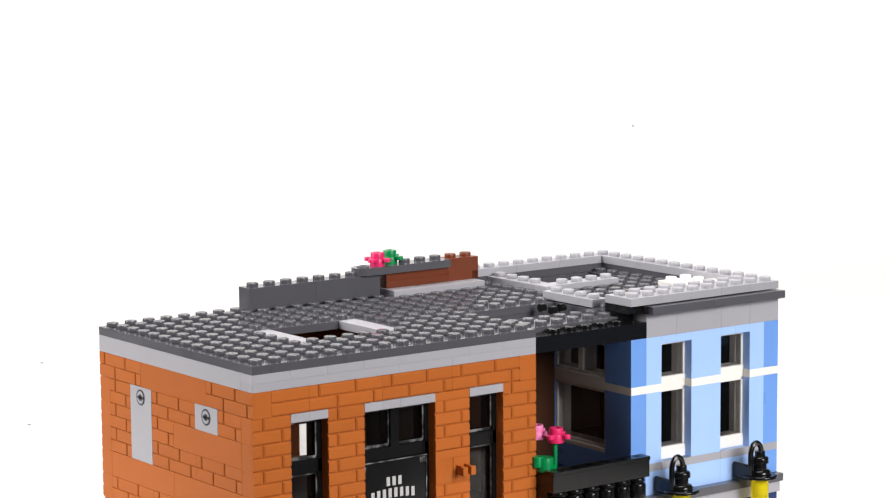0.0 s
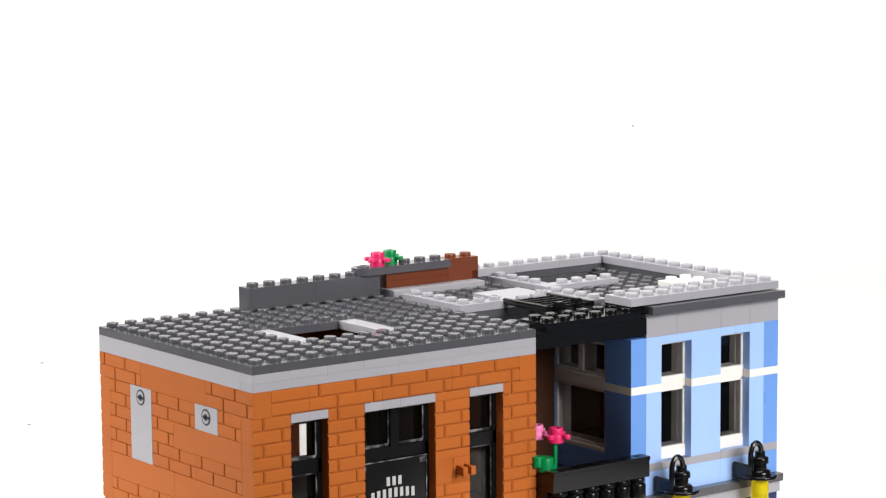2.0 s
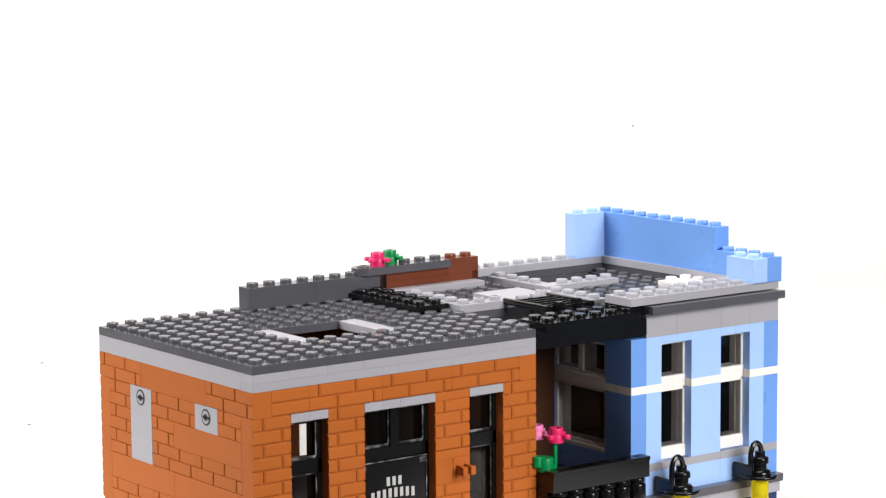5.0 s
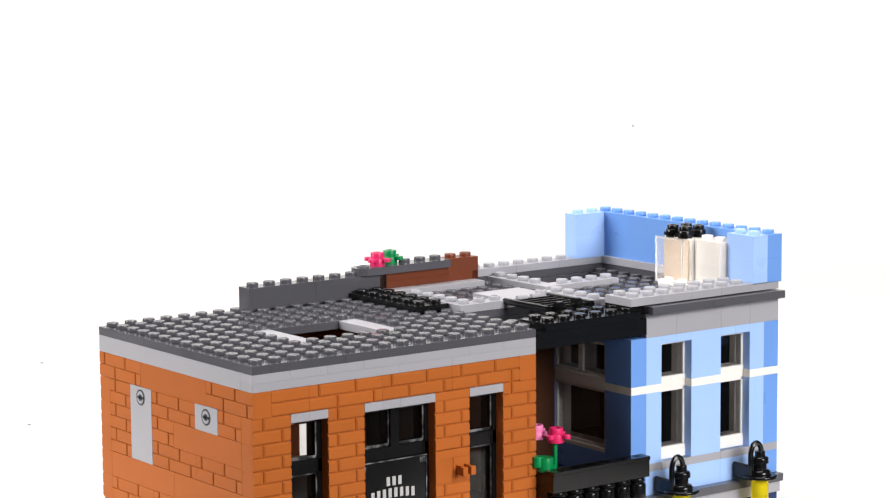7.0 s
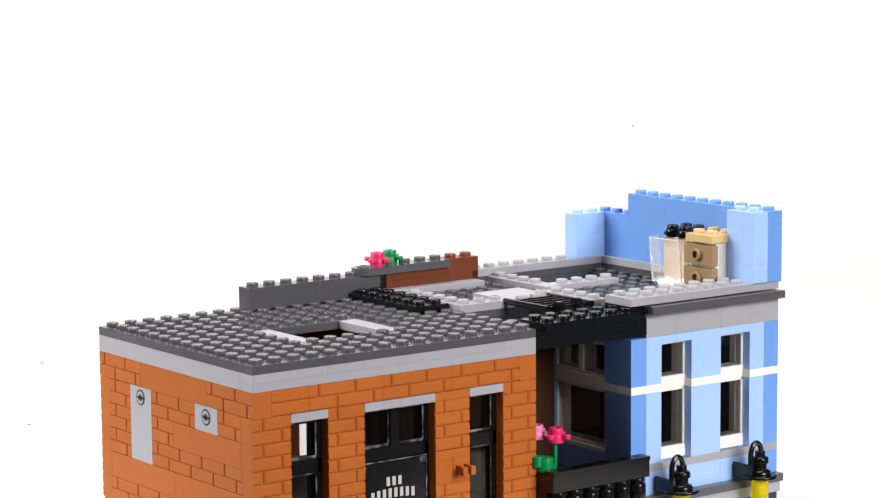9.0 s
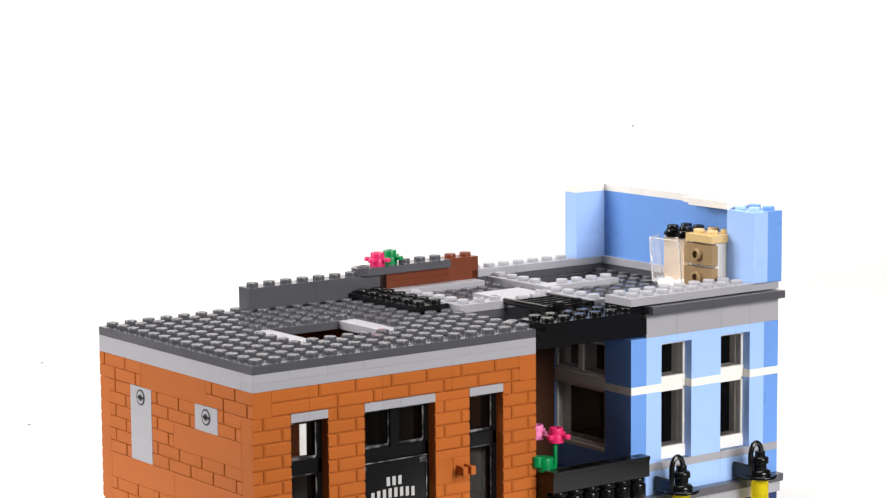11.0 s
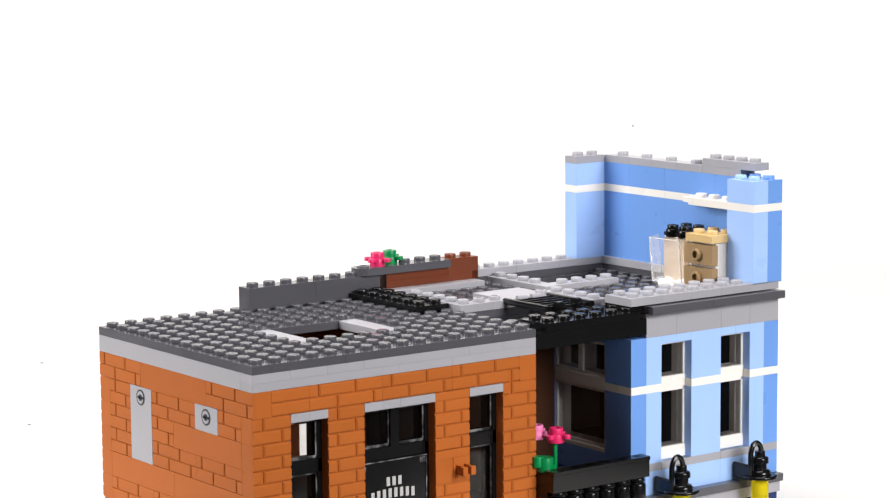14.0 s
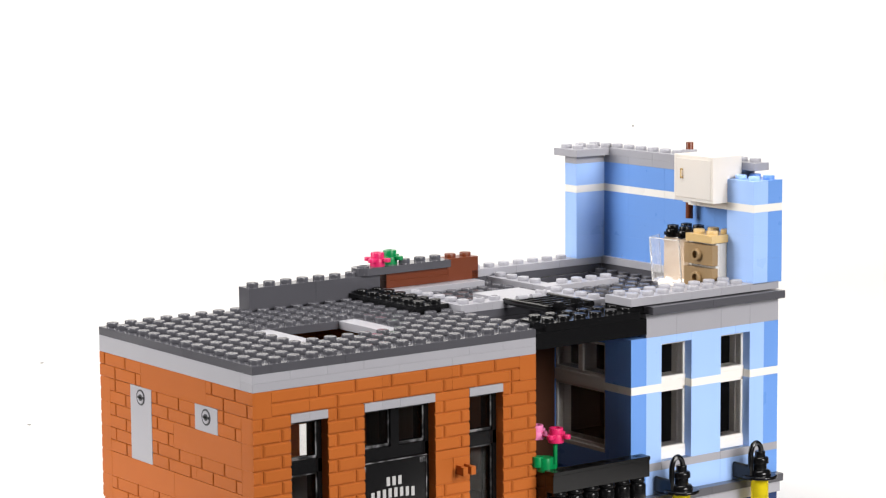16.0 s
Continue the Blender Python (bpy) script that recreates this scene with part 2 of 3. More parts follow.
# ------------------------------------------------------------------ orange house
def orange_house():
    house = thing("toy_house", "orange brick toy house with flat dark grey studded roof", "toy house")
    # walls: inner cores carry the facing bricks
    bm = bmesh.new()
    for a, b in ((1, 2), (4, 6), (10, 12), (14, 15)):
        box(bm, a, 1.02, FLOOR, b, 1.5, -3)
    box(bm, 1, 1.02, -6, 15, 1.5, -3.02)
    box(bm, 0.02, 0.1, FLOOR, 15.98, 1.5, -21)
    front = part("wall", bm, ORANGE, house)
    bm = bmesh.new()
    box(bm, 1.02, 1.5, FLOOR, 1.5, 13, -3)
    box(bm, 0.1, 1.0, FLOOR, 1.02, 14, -18)
    side = part("wall", bm, ORANGE, house)
    bm = bmesh.new()
    # back wall with a slit added so white paper shows in the front pane
    box(bm, 1.5, 13, FLOOR, 10.86, 14, -3)
    box(bm, 11.92, 13, FLOOR, 16, 14, -3)
    box(bm, 10.86, 13, FLOOR, 11.92, 14, -20.1)
    box(bm, 10.86, 13, -15.25, 11.92, 14, -3)
    part("wall", bm, ORANGE, house)
    bm = bmesh.new()
    box(bm, 15, 1.5, FLOOR, 16, 13, -3)
    part("wall", bm, SHADED_BROWN, house, "brown party wall, darkened in colour for the shade")
    bm = bmesh.new()
    box(bm, 1.5, 1.5, -22, 15, 13, -21)
    part("floor", bm, ROOM, house, "dull dark floor inside the storey")

    # light grey course under the roof
    for z, widths in ((-2, (2, 2, 2, 6, 2, 2)), (-3, (8, 3, 5))):
        at = 0
        for w in widths:
            brick("plate", at, 0, z, w, 1, 1, LGREY, front, False)
            at += w
    brick("plate", 0, 1, -3, 1, 13, 2, LGREY, side, False)

    # front facing
    masonry("x", 1, 0, -6, front, 2, False)
    for x in (3, 7, 11):
        masonry("x", x, 0, -6, front, 4)
    brick("brick", 15, 0, -6, 1, 1, 3, ORANGE, front, False)
    for x in (0, 4, 14):
        for z in range(-9, -25, -3):
            masonry("x", x, 0, z, front)
    brick("plate", 10, 0, -7, 2, 1, 1, ORANGE, front, False)
    brick("plate", 10, 0, -14, 2, 1, 1, ORANGE, front, False)
    brick("brick", 10, 0, -17, 1, 1, 3, ORANGE, front, False)
    brick("brick", 11, 0, -17, 1, 1, 3, ORANGE, front, False)
    for z in (-10, -13, -20, -23):
        masonry("x", 10, 0, z, front)
    # lintels
    for x, ws in ((2, (1, 1)), (6, (1, 1, 2)), (12, (2,))):
        at = x
        for w in ws:
            brick("lintel", at, -0.02, -7, w, 1, 1, LGREY, front, False, "light grey lintel tile")
            at += w

    # side facing: smooth bricks, panels and masonry
    def smooth(y, z, w):
        brick("brick", 0, y, z, 1, w, 3, ORANGE, side, False)
    courses = ((-6, ((0, 4), (10, 4)), ((4, 6),)),
               (-9, ((1, 2), (5, 4), (11, 2)), ()),
               (-12, ((7, 2), (11, 2)), ((1, 6),)),
               (-15, ((1, 4), (5, 4), (11, 2)), ()),
               (-18, (), ((1, 6), (7, 6))),
               (-21, ((1, 4), (5, 4), (9, 4)), ()))
    for z, faced, plain in courses:
        for y, w in faced:
            masonry("y", 0, y, z, side, w)
        for y, w in plain:
            smooth(y, z, w)
        if z < -6:
            brick_end(0, 13, z, side)
    for y, z, h, label in ((9, -15, 9, "tall light grey wall panel with a round peg hole"), (3, -9, 3, "small light grey wall panel with a round peg hole")):
        panel = brick("panel", -0.015, y, z, 1, 2, h, LGREY, side, False, label)
        # the shade inside the peg hole is drawn as dark discs on the panel
        bm = bmesh.new()
        hz = (h - 1.25) * P
        ring = 0.0031
        add_rod(bm, (-0.00012, U, hz), ring, 0.0002, "x", 20, 0.00002)
        part("socket", bm, HOLE_SHADE, panel, "dark disc for the shade inside the round peg hole")
        bm = bmesh.new()
        add_rod(bm, (-0.00022, U, hz), 0.0024, 0.0002, "x", 20, 0.00002)
        part("socket_ring", bm, LGREY, panel)
        bm = bmesh.new()
        add_rod(bm, (-0.0004, U - 0.0002, hz), 0.0013, 0.0003, "x", 12, 0.00005)
        add_box(bm, (-0.0004, U - 0.0024, hz - 0.0005), (0, U + 0.0019, hz + 0.0005), 0.0001)
        part("socket_core", bm, HOLE_SHADE, panel)

    # windows and the glazed door
    def sash(x0, x1, kind):
        win = new("door" if kind == "door" else "window")
        win.parent = house
        tagged(win, "black framed window, dark glass" if kind != "door" else "black double window above a lettered black panel")
        bm = bmesh.new()
        y0, y1 = 0.55, 1.52
        for a, b, c, d in ((x0, -30, x0 + 0.22, -7), (x1 - 0.22, -30, x1, -7), (x0, -7.35, x1, -7), (x0, -13.4, x1, -11.8)):
            box(bm, a, y0, b, c, y1, d)
        if kind == "door":
            box(bm, (x0 + x1) / 2 - 0.17, y0, -11.85, (x0 + x1) / 2 + 0.3, y1, -7)
        part("frame", bm, BLACK, win)
        mid = (x0 + x1) / 2
        spans = [(x0 + 0.36, mid - 0.2), (mid + 0.28, x1 - 0.22)] if kind == "door" else [(x0 + 0.36, x1 - 0.22)]
        tiers = [(-11.75, -7.4)] + ([] if kind == "door" else [(-20.5, -13.5)])
        for a, b in spans:
            for q0, q1 in tiers:
                bm = bmesh.new()
                for p0, p1, r0, r1 in ((a, b, q0, q0 + 0.28), (a, b, q1 - 0.13, q1), (b - 0.06, b, q0, q1), (a, a + 0.04, q0, q1)):
                    box(bm, p0, 0.66, r0, p1, 0.715, r1, 0)
                part("scuffed_edge", bm, PALE_RIM, win, "patchy pale rim of the pane")
        bm = bmesh.new()
        box(bm, x0 + 0.2, 0.72, -12.4, x1 - 0.2, 0.78, -7.2, 0)
        part("pane", bm, GLASS, win).visible_shadow = False
        bm = bmesh.new()
        if kind == "door":
            box(bm, x0 + 0.1, 0.42, -21, x1 - 0.15, 0.6, -13.2, 0.0007)
            part("panel", bm, BLACK, win, "glossy black panel with pale lettering and patchy corners")
            bm = bmesh.new()
            box(bm, x0 + 0.14, 0.412, -13.40, x1 - 0.2, 0.425, -13.28, 0)
            box(bm, x1 - 0.26, 0.412, -20.5, x1 - 0.21, 0.425, -13.5, 0)
            box(bm, x1 - 0.62, 0.412, -14.15, x1 - 0.3, 0.425, -13.5, 0)
            box(bm, x0 + 0.16, 0.412, -14.3, x0 + 0.32, 0.425, -13.7, 0)
            part("scuffed_edge", bm, PALE_RIM, win, "patchy grey edge of the panel")
            # two lines of lettering, shown as bars
            bm = bmesh.new()
            for k in range(3):
                box(bm, 7.47 + k * 0.33, 0.405, -16.35, 7.66 + k * 0.33, 0.42, -15.3, 0)
            for k in range(8):
                lift = -0.05 * (k - 3.5) ** 2 / 3
                box(bm, 6.60 + k * 0.325, 0.405, -17.75 + lift, 6.78 + k * 0.325, 0.42, -16.65 + lift, 0)
            part("lettering", bm, PAPER_INK, win, "pale bars of lettering")
        else:
            box(bm, x0 + 0.2, 0.72, -21, x1 - 0.2, 0.78, -13.2, 0)
            part("pane", bm, GLASS, win).visible_shadow = False
        return win
    sash(2, 4, "window")
    sash(6, 10, "door")
    sash(12, 14, "window")

    # clip plate on the wall
    clip = new("clip_plate")
    clip.parent = house
    tagged(clip, "orange plate with a small open clip")
    bm = bmesh.new()
    box(bm, 11.0, -0.04, -16.4, 11.95, 0.02, -14.0)
    part("plate", bm, ORANGE, clip)
    for x in (11.15, 11.62):
        bm = bmesh.new()
        box(bm, x, -0.5, -16.0, x + 0.13, -0.02, -14.9)
        box(bm, x - 0.08, -0.72, -15.95, x + 0.2, -0.45, -14.95)
        part("claw", bm, ORANGE, clip)

    # roof plates round an opening
    roof = new("roof")
    roof.parent = house
    tagged(roof, "roof of dark grey studded plates round a square opening")
    for x, y, w, d in ((0, 0, 1, 6), (0, 6, 1, 8), (1, 0, 4, 4), (1, 4, 4, 4), (1, 8, 6, 6), (5, 0, 10, 4), (15, 0, 1, 7),
                       (7, 8, 5, 5), (11, 4, 4, 4), (12, 8, 4, 5), (15, 7, 1, 1), (7, 13, 1, 1)):
        brick("plate", x, y, -1, w, d, 1, DGREY, roof)
    brick("plate", 8, 13, -1, 8, 1, 1, DGREY, roof, False)
    brick("tile", 5, 4, -1, 1, 4, 1, LGREY, roof, False, "smooth light grey tile edging the opening")
    brick("tile", 10, 4, -1, 1, 4, 1, LGREY, roof, False, "smooth light grey tile edging the opening")
    return house


def roof_things():
    """What stands on the back edge of the roof."""
    wall = thing("parapet", "dark grey parapet brick at the back edge of the roof", "brick wall")
    brick("brick", 8, 13, 0, 4, 1, 3, DGREY, wall)
    brick("brick", 12, 13, 0, 4, 1, 3, DGREY, wall)
    plinth = thing("plinth", "light grey plate under the reddish brown bricks", "toy plate")
    brick("plate", 16.25, 12.1, 0, 5.9, 1.9, 1, LGREY, plinth, False)
    brown = thing("brown_wall", "reddish brown low wall of smooth bricks", "brick wall")
    brick("plate", 16.4, 13, 1, 4, 1, 1, BROWN, brown, False)
    brick("plate", 16.4, 13, 2, 4, 1, 1, BROWN, brown, False)
    brick("brick", 20.4, 13, 1, 2, 1, 3, BROWN, brown)
    # plate with a round end
    slab = thing("round_end_plate", "dark grey plate with a rounded end and open hole", "toy plate")
    bm = bmesh.new()
    n = 10
    outline = [(20.4, 12.75), (20.4, 14.0), (15.3, 14.0)]
    outline += [(15.3 - 0.75 * math.sin(math.pi * k / n), 13.375 + 0.625 * math.cos(math.pi * k / n)) for k in range(1, n)]
    outline += [(15.3, 12.75)]
    top = [bm.verts.new((x * U, y * U, 4 * P)) for x, y in outline]
    bot = [bm.verts.new((x * U, y * U, 3.02 * P)) for x, y in outline]
    bm.faces.new(top)
    bm.faces.new(bot[::-1])
    for k in range(len(outline)):
        j = (k + 1) % len(outline)
        bm.faces.new((top[j], top[k], bot[k], bot[j]))
    studs(bm, 17.4, 13, 20.4, 14, 4)
    part("plate", bm, DGREY, slab)
    bm = bmesh.new()
    add_rod(bm, (15.2 * U, 13.38 * U, 4 * P), 0.0026, 0.0005, hollow=0.0019)
    part("ring", bm, DGREY, slab)
    for x, z, mat, lab in ((16.05, 4, PINK, "magenta flower plate on the rounded grey plate"), (17.05, 4.0, GREEN, "green leaf plate on the rounded grey plate")):
        flower(x, 13.3 if mat is PINK else 13.6, z, mat, lab, 1.12)


def flower(x, y, z, mat, label, scale=1.0):
    f = thing("flower", label, "toy flower", at=(x * U, y * U, z * P))
    bm = bmesh.new()
    add_rod(bm, (0, 0, 0), 0.0028 * scale, 0.0028 * scale)
    add_rod(bm, (0, 0, 0.0027 * scale), 0.0025 * scale, 0.0024 * scale, hollow=0.0014 * scale)
    part("stud", bm, mat, f)
    for k in range(4):
        a = math.pi / 2 * k + 0.42
        bm = bmesh.new()
        add_box(bm, (0.0020 * scale, -0.0010 * scale, 0.0018 * scale), (0.0042 * scale, 0.0010 * scale, 0.0030 * scale), 0.0002)
        add_rod(bm, (0.0042 * scale, 0, 0.0017 * scale), 0.0013 * scale, 0.0014 * scale, n=12)
        part("petal", bm, mat, f).matrix_local = pose(0, 0, 0, 0, 0, math.degrees(a))
    return f


SHIFTS = []                   # thing, second, lift


# ------------------------------------------------------------------ stair bay
def middle_bay():
    bay = thing("balcony_bay", "shaded balcony bay between the orange and blue toy houses", "toy balcony")
    bm = bmesh.new()
    box(bm, 16, 6, FLOOR, 22, 7, -2.9)
    part("wall", bm, SHADED_BROWN, bay, "brown back wall of the balcony, darkened in colour for the shade")
    bm = bmesh.new()
    box(bm, 16, 7.02, FLOOR, 22, 14, -1.05)
    part("wall", bm, DGREY, bay)
    bm = bmesh.new()
    box(bm, 16, -0.9, -24, 22, 6, -22)
    part("floor", bm, ROOM, bay, "dull dark balcony floor")
    # roof plates round the hatch
    brick("plate", 16, 6, -1, 6, 6, 1, DGREY, bay)
    brick("plate", 16, 12, -1, 6, 2, 1, DGREY, bay, False)
    brick("plate", 16, 1, -1.38, 6, 2, 1, DGREY, bay)
    brick("plate", 16, 1, -2.42, 6, 4.94, 1, DGREY, bay, False, "dark ceiling plate under the roof hatch")
    bm = bmesh.new()
    box(bm, 16, 6.02, -3, 22, 7, -1.02)
    part("curb", bm, DGREY, bay)
    for x, y in ((20.6, 5.3), (20.5, 4.3), (21.4, 4.7)):
        h = thing("hinge_clip", "dark grey hinge clip at the roof hatch", "toy clip", "hatch hinges", (x * U, y * U, -1.42 * P))
        bm = bmesh.new()
        add_box(bm, (-0.0013, -0.0012, 0), (0.0013, 0.0012, 0.0034), 0.0003)
        part("base", bm, DGREY, h)
        bm = bmesh.new()
        add_rod(bm, (-0.0014, -0.0002, 0.0040), 0.0016, 0.0028, "x", n=14)
        part("barrel", bm, BLACK, h)
    canopy = thing("canopy", "black canopy beam over the balcony", "toy beam")
    bm = bmesh.new()
    box(bm, 16.02, -0.02, -3, 23, 1, -1)
    studs(bm, 17, 0, 22, 1, -1)
    part("beam", bm, BLACK, canopy)
    SHIFTS.append((canopy, 1.66, 0.45 * P))
    # railing
    rail = thing("balcony_railing", "black balcony railing with turned balusters", "railing")
    bm = bmesh.new()
    box(bm, 16.0, -1.3, -19.6, 22.1, -0.7, -17.5)
    box(bm, 16.0, -1.36, -17.48, 22.1, -0.64, -17.0)
    part("handrail", bm, BLACK, rail)
    bm = bmesh.new()
    box(bm, 16.0, -1.2, -24, 22.1, -0.8, -23)
    part("bottom_rail", bm, BLACK, rail)
    bm = bmesh.new()
    box(bm, 16.02, -0.8, -24, 16.25, 0.6, -17.4)
    part("end_panel", bm, BLACK, rail)
    bm = bmesh.new()
    add_rod(bm, (0, 0, 0), 0.0019, 6.0 * P, n=12)
    add_rod(bm, (0, 0, 0.9 * P), 0.0034, 1.9 * P, n=14, rim=0.0010)
    add_rod(bm, (0, 0, 2.9 * P), 0.0030, 0.5 * P, n=14, rim=0.0005)
    baluster = mesh_of(bm, "baluster", BLACK)
    for k in range(6):
        ob = new("baluster", baluster)
        ob.location = ((16.55 + k) * U, -1.0 * U, -23 * P)
        ob.parent = rail
    # plants
    pot = thing("toy_plant", "green plant stem with flowers on the balcony", "toy plant", at=(16.65 * U, -0.2 * U, -17.4 * P))
    bm = bmesh.new()
    add_rod(bm, (-0.002, 0, 0), 0.0032, 0.0055, n=12)
    add_rod(bm, (-0.005, 0.001, 0.002), 0.0022, 0.004, n=10)
    add_rod(bm, (0.0028, 0, 0.001), 0.0009, 0.011, n=8)
    add_box(bm, (-0.002, -0.001, -0.001), (0.003, 0.001, 0.002))
    part("leaf", bm, GREEN, pot)
    bm = bmesh.new()
    box(bm, 16, -0.7, -19, 18, 0.3, -17.6)
    part("planter", bm, BLACK, pot).location = (-16.65 * U, 0.2 * U, 17.4 * P)
    flower(17.1, -0.15, -14.1, PINK, "magenta flower on a green stem on the balcony", 1.12)
    flower(16.6, 0.75, -13.9, ROSE, "bright pink flower on the balcony", 1.1)
    return bay


# ------------------------------------------------------------------ blue house
def blue_house():
    house = thing("toy_house", "pale and medium blue toy house with white trim and grey cornice", "toy house")
    bm = bmesh.new()
    for a, b in ((22.5, 24), (26, 28), (30, 31.5)):
        box(bm, a, 1.02, FLOOR, b, 1.4, -3)
    front = part("wall", bm, SKY, house)
    bm = bmesh.new()
    box(bm, 22.05, 6.5, FLOOR, 23, 13, -3)
    box(bm, 31, 1.4, FLOOR, 31.95, 13, -3)
    box(bm, 22.05, 13, FLOOR, 31.95, 13.95, -3)
    side = part("wall", bm, BLUE, house)

    def column(x, w, material, d=1, y=0):
        for z, h in ((-9, 6), (-19, 9), (-23, 3), (-29, 6)):
            brick("brick", x, y, z, w, d, h, material, front, False)
    for x, w, m in ((22, 1, BLUE), (23, 1, SKY), (26, 2, SKY), (30, 1, SKY), (31, 1, BLUE)):
        column(x, w, m)
    for z, h in ((-9, 6), (-19, 9), (-23, 3), (-29, 6)):
        brick("brick", 22, 1, z, 1, 1, h, BLUE, side, False)
    for x, w in ((22, 2), (26, 2), (30, 2)):
        brick("plate", x, -0.01, -10, w, 1, 1, WHITE, front, False, "white trim plate")
        brick("plate", x, -0.01, -20, w, 1, 1, LGREY, front, False, "light grey trim plate")
    brick("plate", 22, 1, -10, 1, 1, 1, WHITE, side, False, "white trim plate")
    for x in (24, 28):
        for dx in (0, 1):
            brick("plate", x + dx, 0, -4, 1, 1, 1, SKY, front, False)
        brick("brick", x, 0.05, -22, 2, 1, 3, SKY, front, False)
        brick("plate", x, -0.02, -20, 2, 1, 1, LGREY, front, False)
        brick("brick", x, 0.0, -23, 2, 1, 3, SKY, front, False)
    # lower cornice and dark base
    for x in (22, 27):
        brick("tile", x, -0.5, -24, 5, 1.4, 1, DGREY, front, False, "dark grey projecting ledge")
        brick("plate", x, -0.25, -25.5, 5, 1.0, 1.48, LGREY, front, False)
    bm = bmesh.new()
    box(bm, 22, -0.02, FLOOR, 32, 0.2, -25.55)
    part("base", bm, NAVY, house)

    # light grey course under the cornice
    at = 23
    for w in (2, 3, 2, 2):
        brick("brick", at, 0, -3, w, 1, 3, LGREY, front, False)
        at += w
    brick("brick", 22, 1.02, -3, 1, 1, 3, BLACK, front, False)
    for y, d in ((1, 4), (5, 4), (9, 5)):
        brick("brick", 31, y, -3, 1, d, 3, LGREY, side, False)
    for y, d in ((2.05, 4), (6.05, 4), (10.05, 3.9)):
        brick("brick", 22, y, -3, 1, d, 3, DGREY, side, False)
    brick("brick", 23, 13, -3, 8, 1, 3, LGREY, side, False)

    # windows
    def frame_window(axis, a, b, z0, z1, mullion, inset, deep=0.5):
        win = new("window")
        win.parent = house
        tagged(win, "white framed window with clear pane")
        def bx(bm, s0, s1, d0, d1, q0, q1, bevel=0.0001):
            if axis == "x":
                box(bm, s0, d0, q0, s1, d1, q1, bevel)
            else:
                box(bm, 22 + d0, s0, q0, 22 + d1, s1, q1, bevel)
        bm = bmesh.new()
        f = 0.13
        bx(bm, a, a + f, inset, inset + deep, z0, z1)
        bx(bm, b - f, b, inset, inset + deep, z0, z1)
        bx(bm, a, b, inset, inset + deep, z0, z0 + (0.9 if axis == "y" else 0.55))
        bx(bm, a, b, inset, inset + deep, z1 - 0.4, z1)
        if mullion:
            m = (a + b) / 2
            bx(bm, m - 0.18, m + 0.18, inset, inset + deep, z0, z1)
        part("frame", bm, WHITE, win)
        bm = bmesh.new()
        bx(bm, a + f, b - f, inset + 0.10, inset + 0.15, z0 + 0.5, z1 - 0.4, 0)
        part("pane", bm, GLASS, win).visible_shadow = axis == "x"
        bm = bmesh.new()
        bx(bm, b - f - 0.05, b - f, inset + 0.42, inset + 0.50, z0 + 0.6, z1 - 0.5)
        bx(bm, a + f, a + f + 0.05, inset + 0.42, inset + 0.50, z0 + 0.6, z1 - 0.5)
        part("glazing_bead", bm, WHITE, win)
        # sill
        bm = bmesh.new()
        bx(bm, a, b, inset - 0.06, inset + 0.09, z0 - 0.02, z0 + 0.5)
        part("sill", bm, WHITE, win)
    for x in (24, 28):
        frame_window("x", x, x + 2, -9, -4, False, 0.5, 0.9)
        frame_window("x", x, x + 2, -18, -10, False, 0.5, 0.9)
        brick("plate", x, 0.47, -10, 2, 0.53, 1, WHITE, front, False, "white trim plate")
        brick("plate", x, 0.42, -19, 2, 0.58, 1, WHITE, front, False, "white sill plate")
    frame_window("y", 2, 6, -9, -4, True, 0.06, 0.94)
    frame_window("y", 2, 6, -18, -10, False, 0.06, 0.94)
    brick("plate", 22, 2, -10, 1, 4, 1, WHITE, side, False, "white trim plate")
    brick("plate", 22, 2, -4, 1, 4, 1, BLUE, side, False)
    brick("brick", 22, 2, -21, 1, 4, 3, BLUE, side, False)
    for z in (-6, -9, -13, -16, -19, -22, -25, -28):
        brick("brick", 22, 6, z, 1, 1, 3, BLUE, side, False)
    bm = bmesh.new()
    box(bm, 23, 1, -22, 31, 13, -21.5)
    part("floor", bm, DGREY, house)

    # dark lining, added so the rooms behind the panes look dim
    bm = bmesh.new()
    box(bm, 23.1, 12.3, -21.4, 30.9, 12.9, -3.1)
    box(bm, 30.3, 2.5, -21.4, 30.9, 12.3, -3.1)
    part("inner_wall", bm, DGREY, house, "dark lining added to dim the rooms behind the windows")
    # cornice and floor of the upper storey
    for x, w in ((23, 4), (27, 5)):
        brick("plate", x, -0.5, 0.02, w, 2, 1, DGREY, front, False, "dark grey projecting cornice plate")
    deck = new("deck")
    deck.parent = house
    tagged(deck, "dark grey studded floor with light grey rim")
    deck.location = (0, 0, 0.14 * P)
    for x, y, w, d in ((22, 2, 1, 1), (23, 2, 4, 6), (27, 2, 4, 6), (28, 8, 3, 1), (29, 9, 2, 1), (30, 10, 1, 3)):
        brick("plate", x, y, -1, w, d, 1, DGREY, deck)
    brick("plate", 23, 8, -5, 7, 5, 1, DGREY, deck, False)
    for y, d in ((2, 5), (7, 6)):
        brick("plate", 31, y, -0.02, 1, d, 1, DGREY, deck, False)
    brick("plate", 22, 13, -0.02, 9, 1, 1, DGREY, deck, False)
    brick("plate", 31, 13, -0.02, 1, 1, 2, LGREY, deck, True)
    brick("plate", 22, 0.2, 0, 1, 1.8, 0.98, BLACK, deck, False)
    brick("plate", 22, 7, -1, 1, 6, 1, DGREY, deck)
    bm = bmesh.new()
    box(bm, 23, 12.9, -4, 30, 13, -0.1)
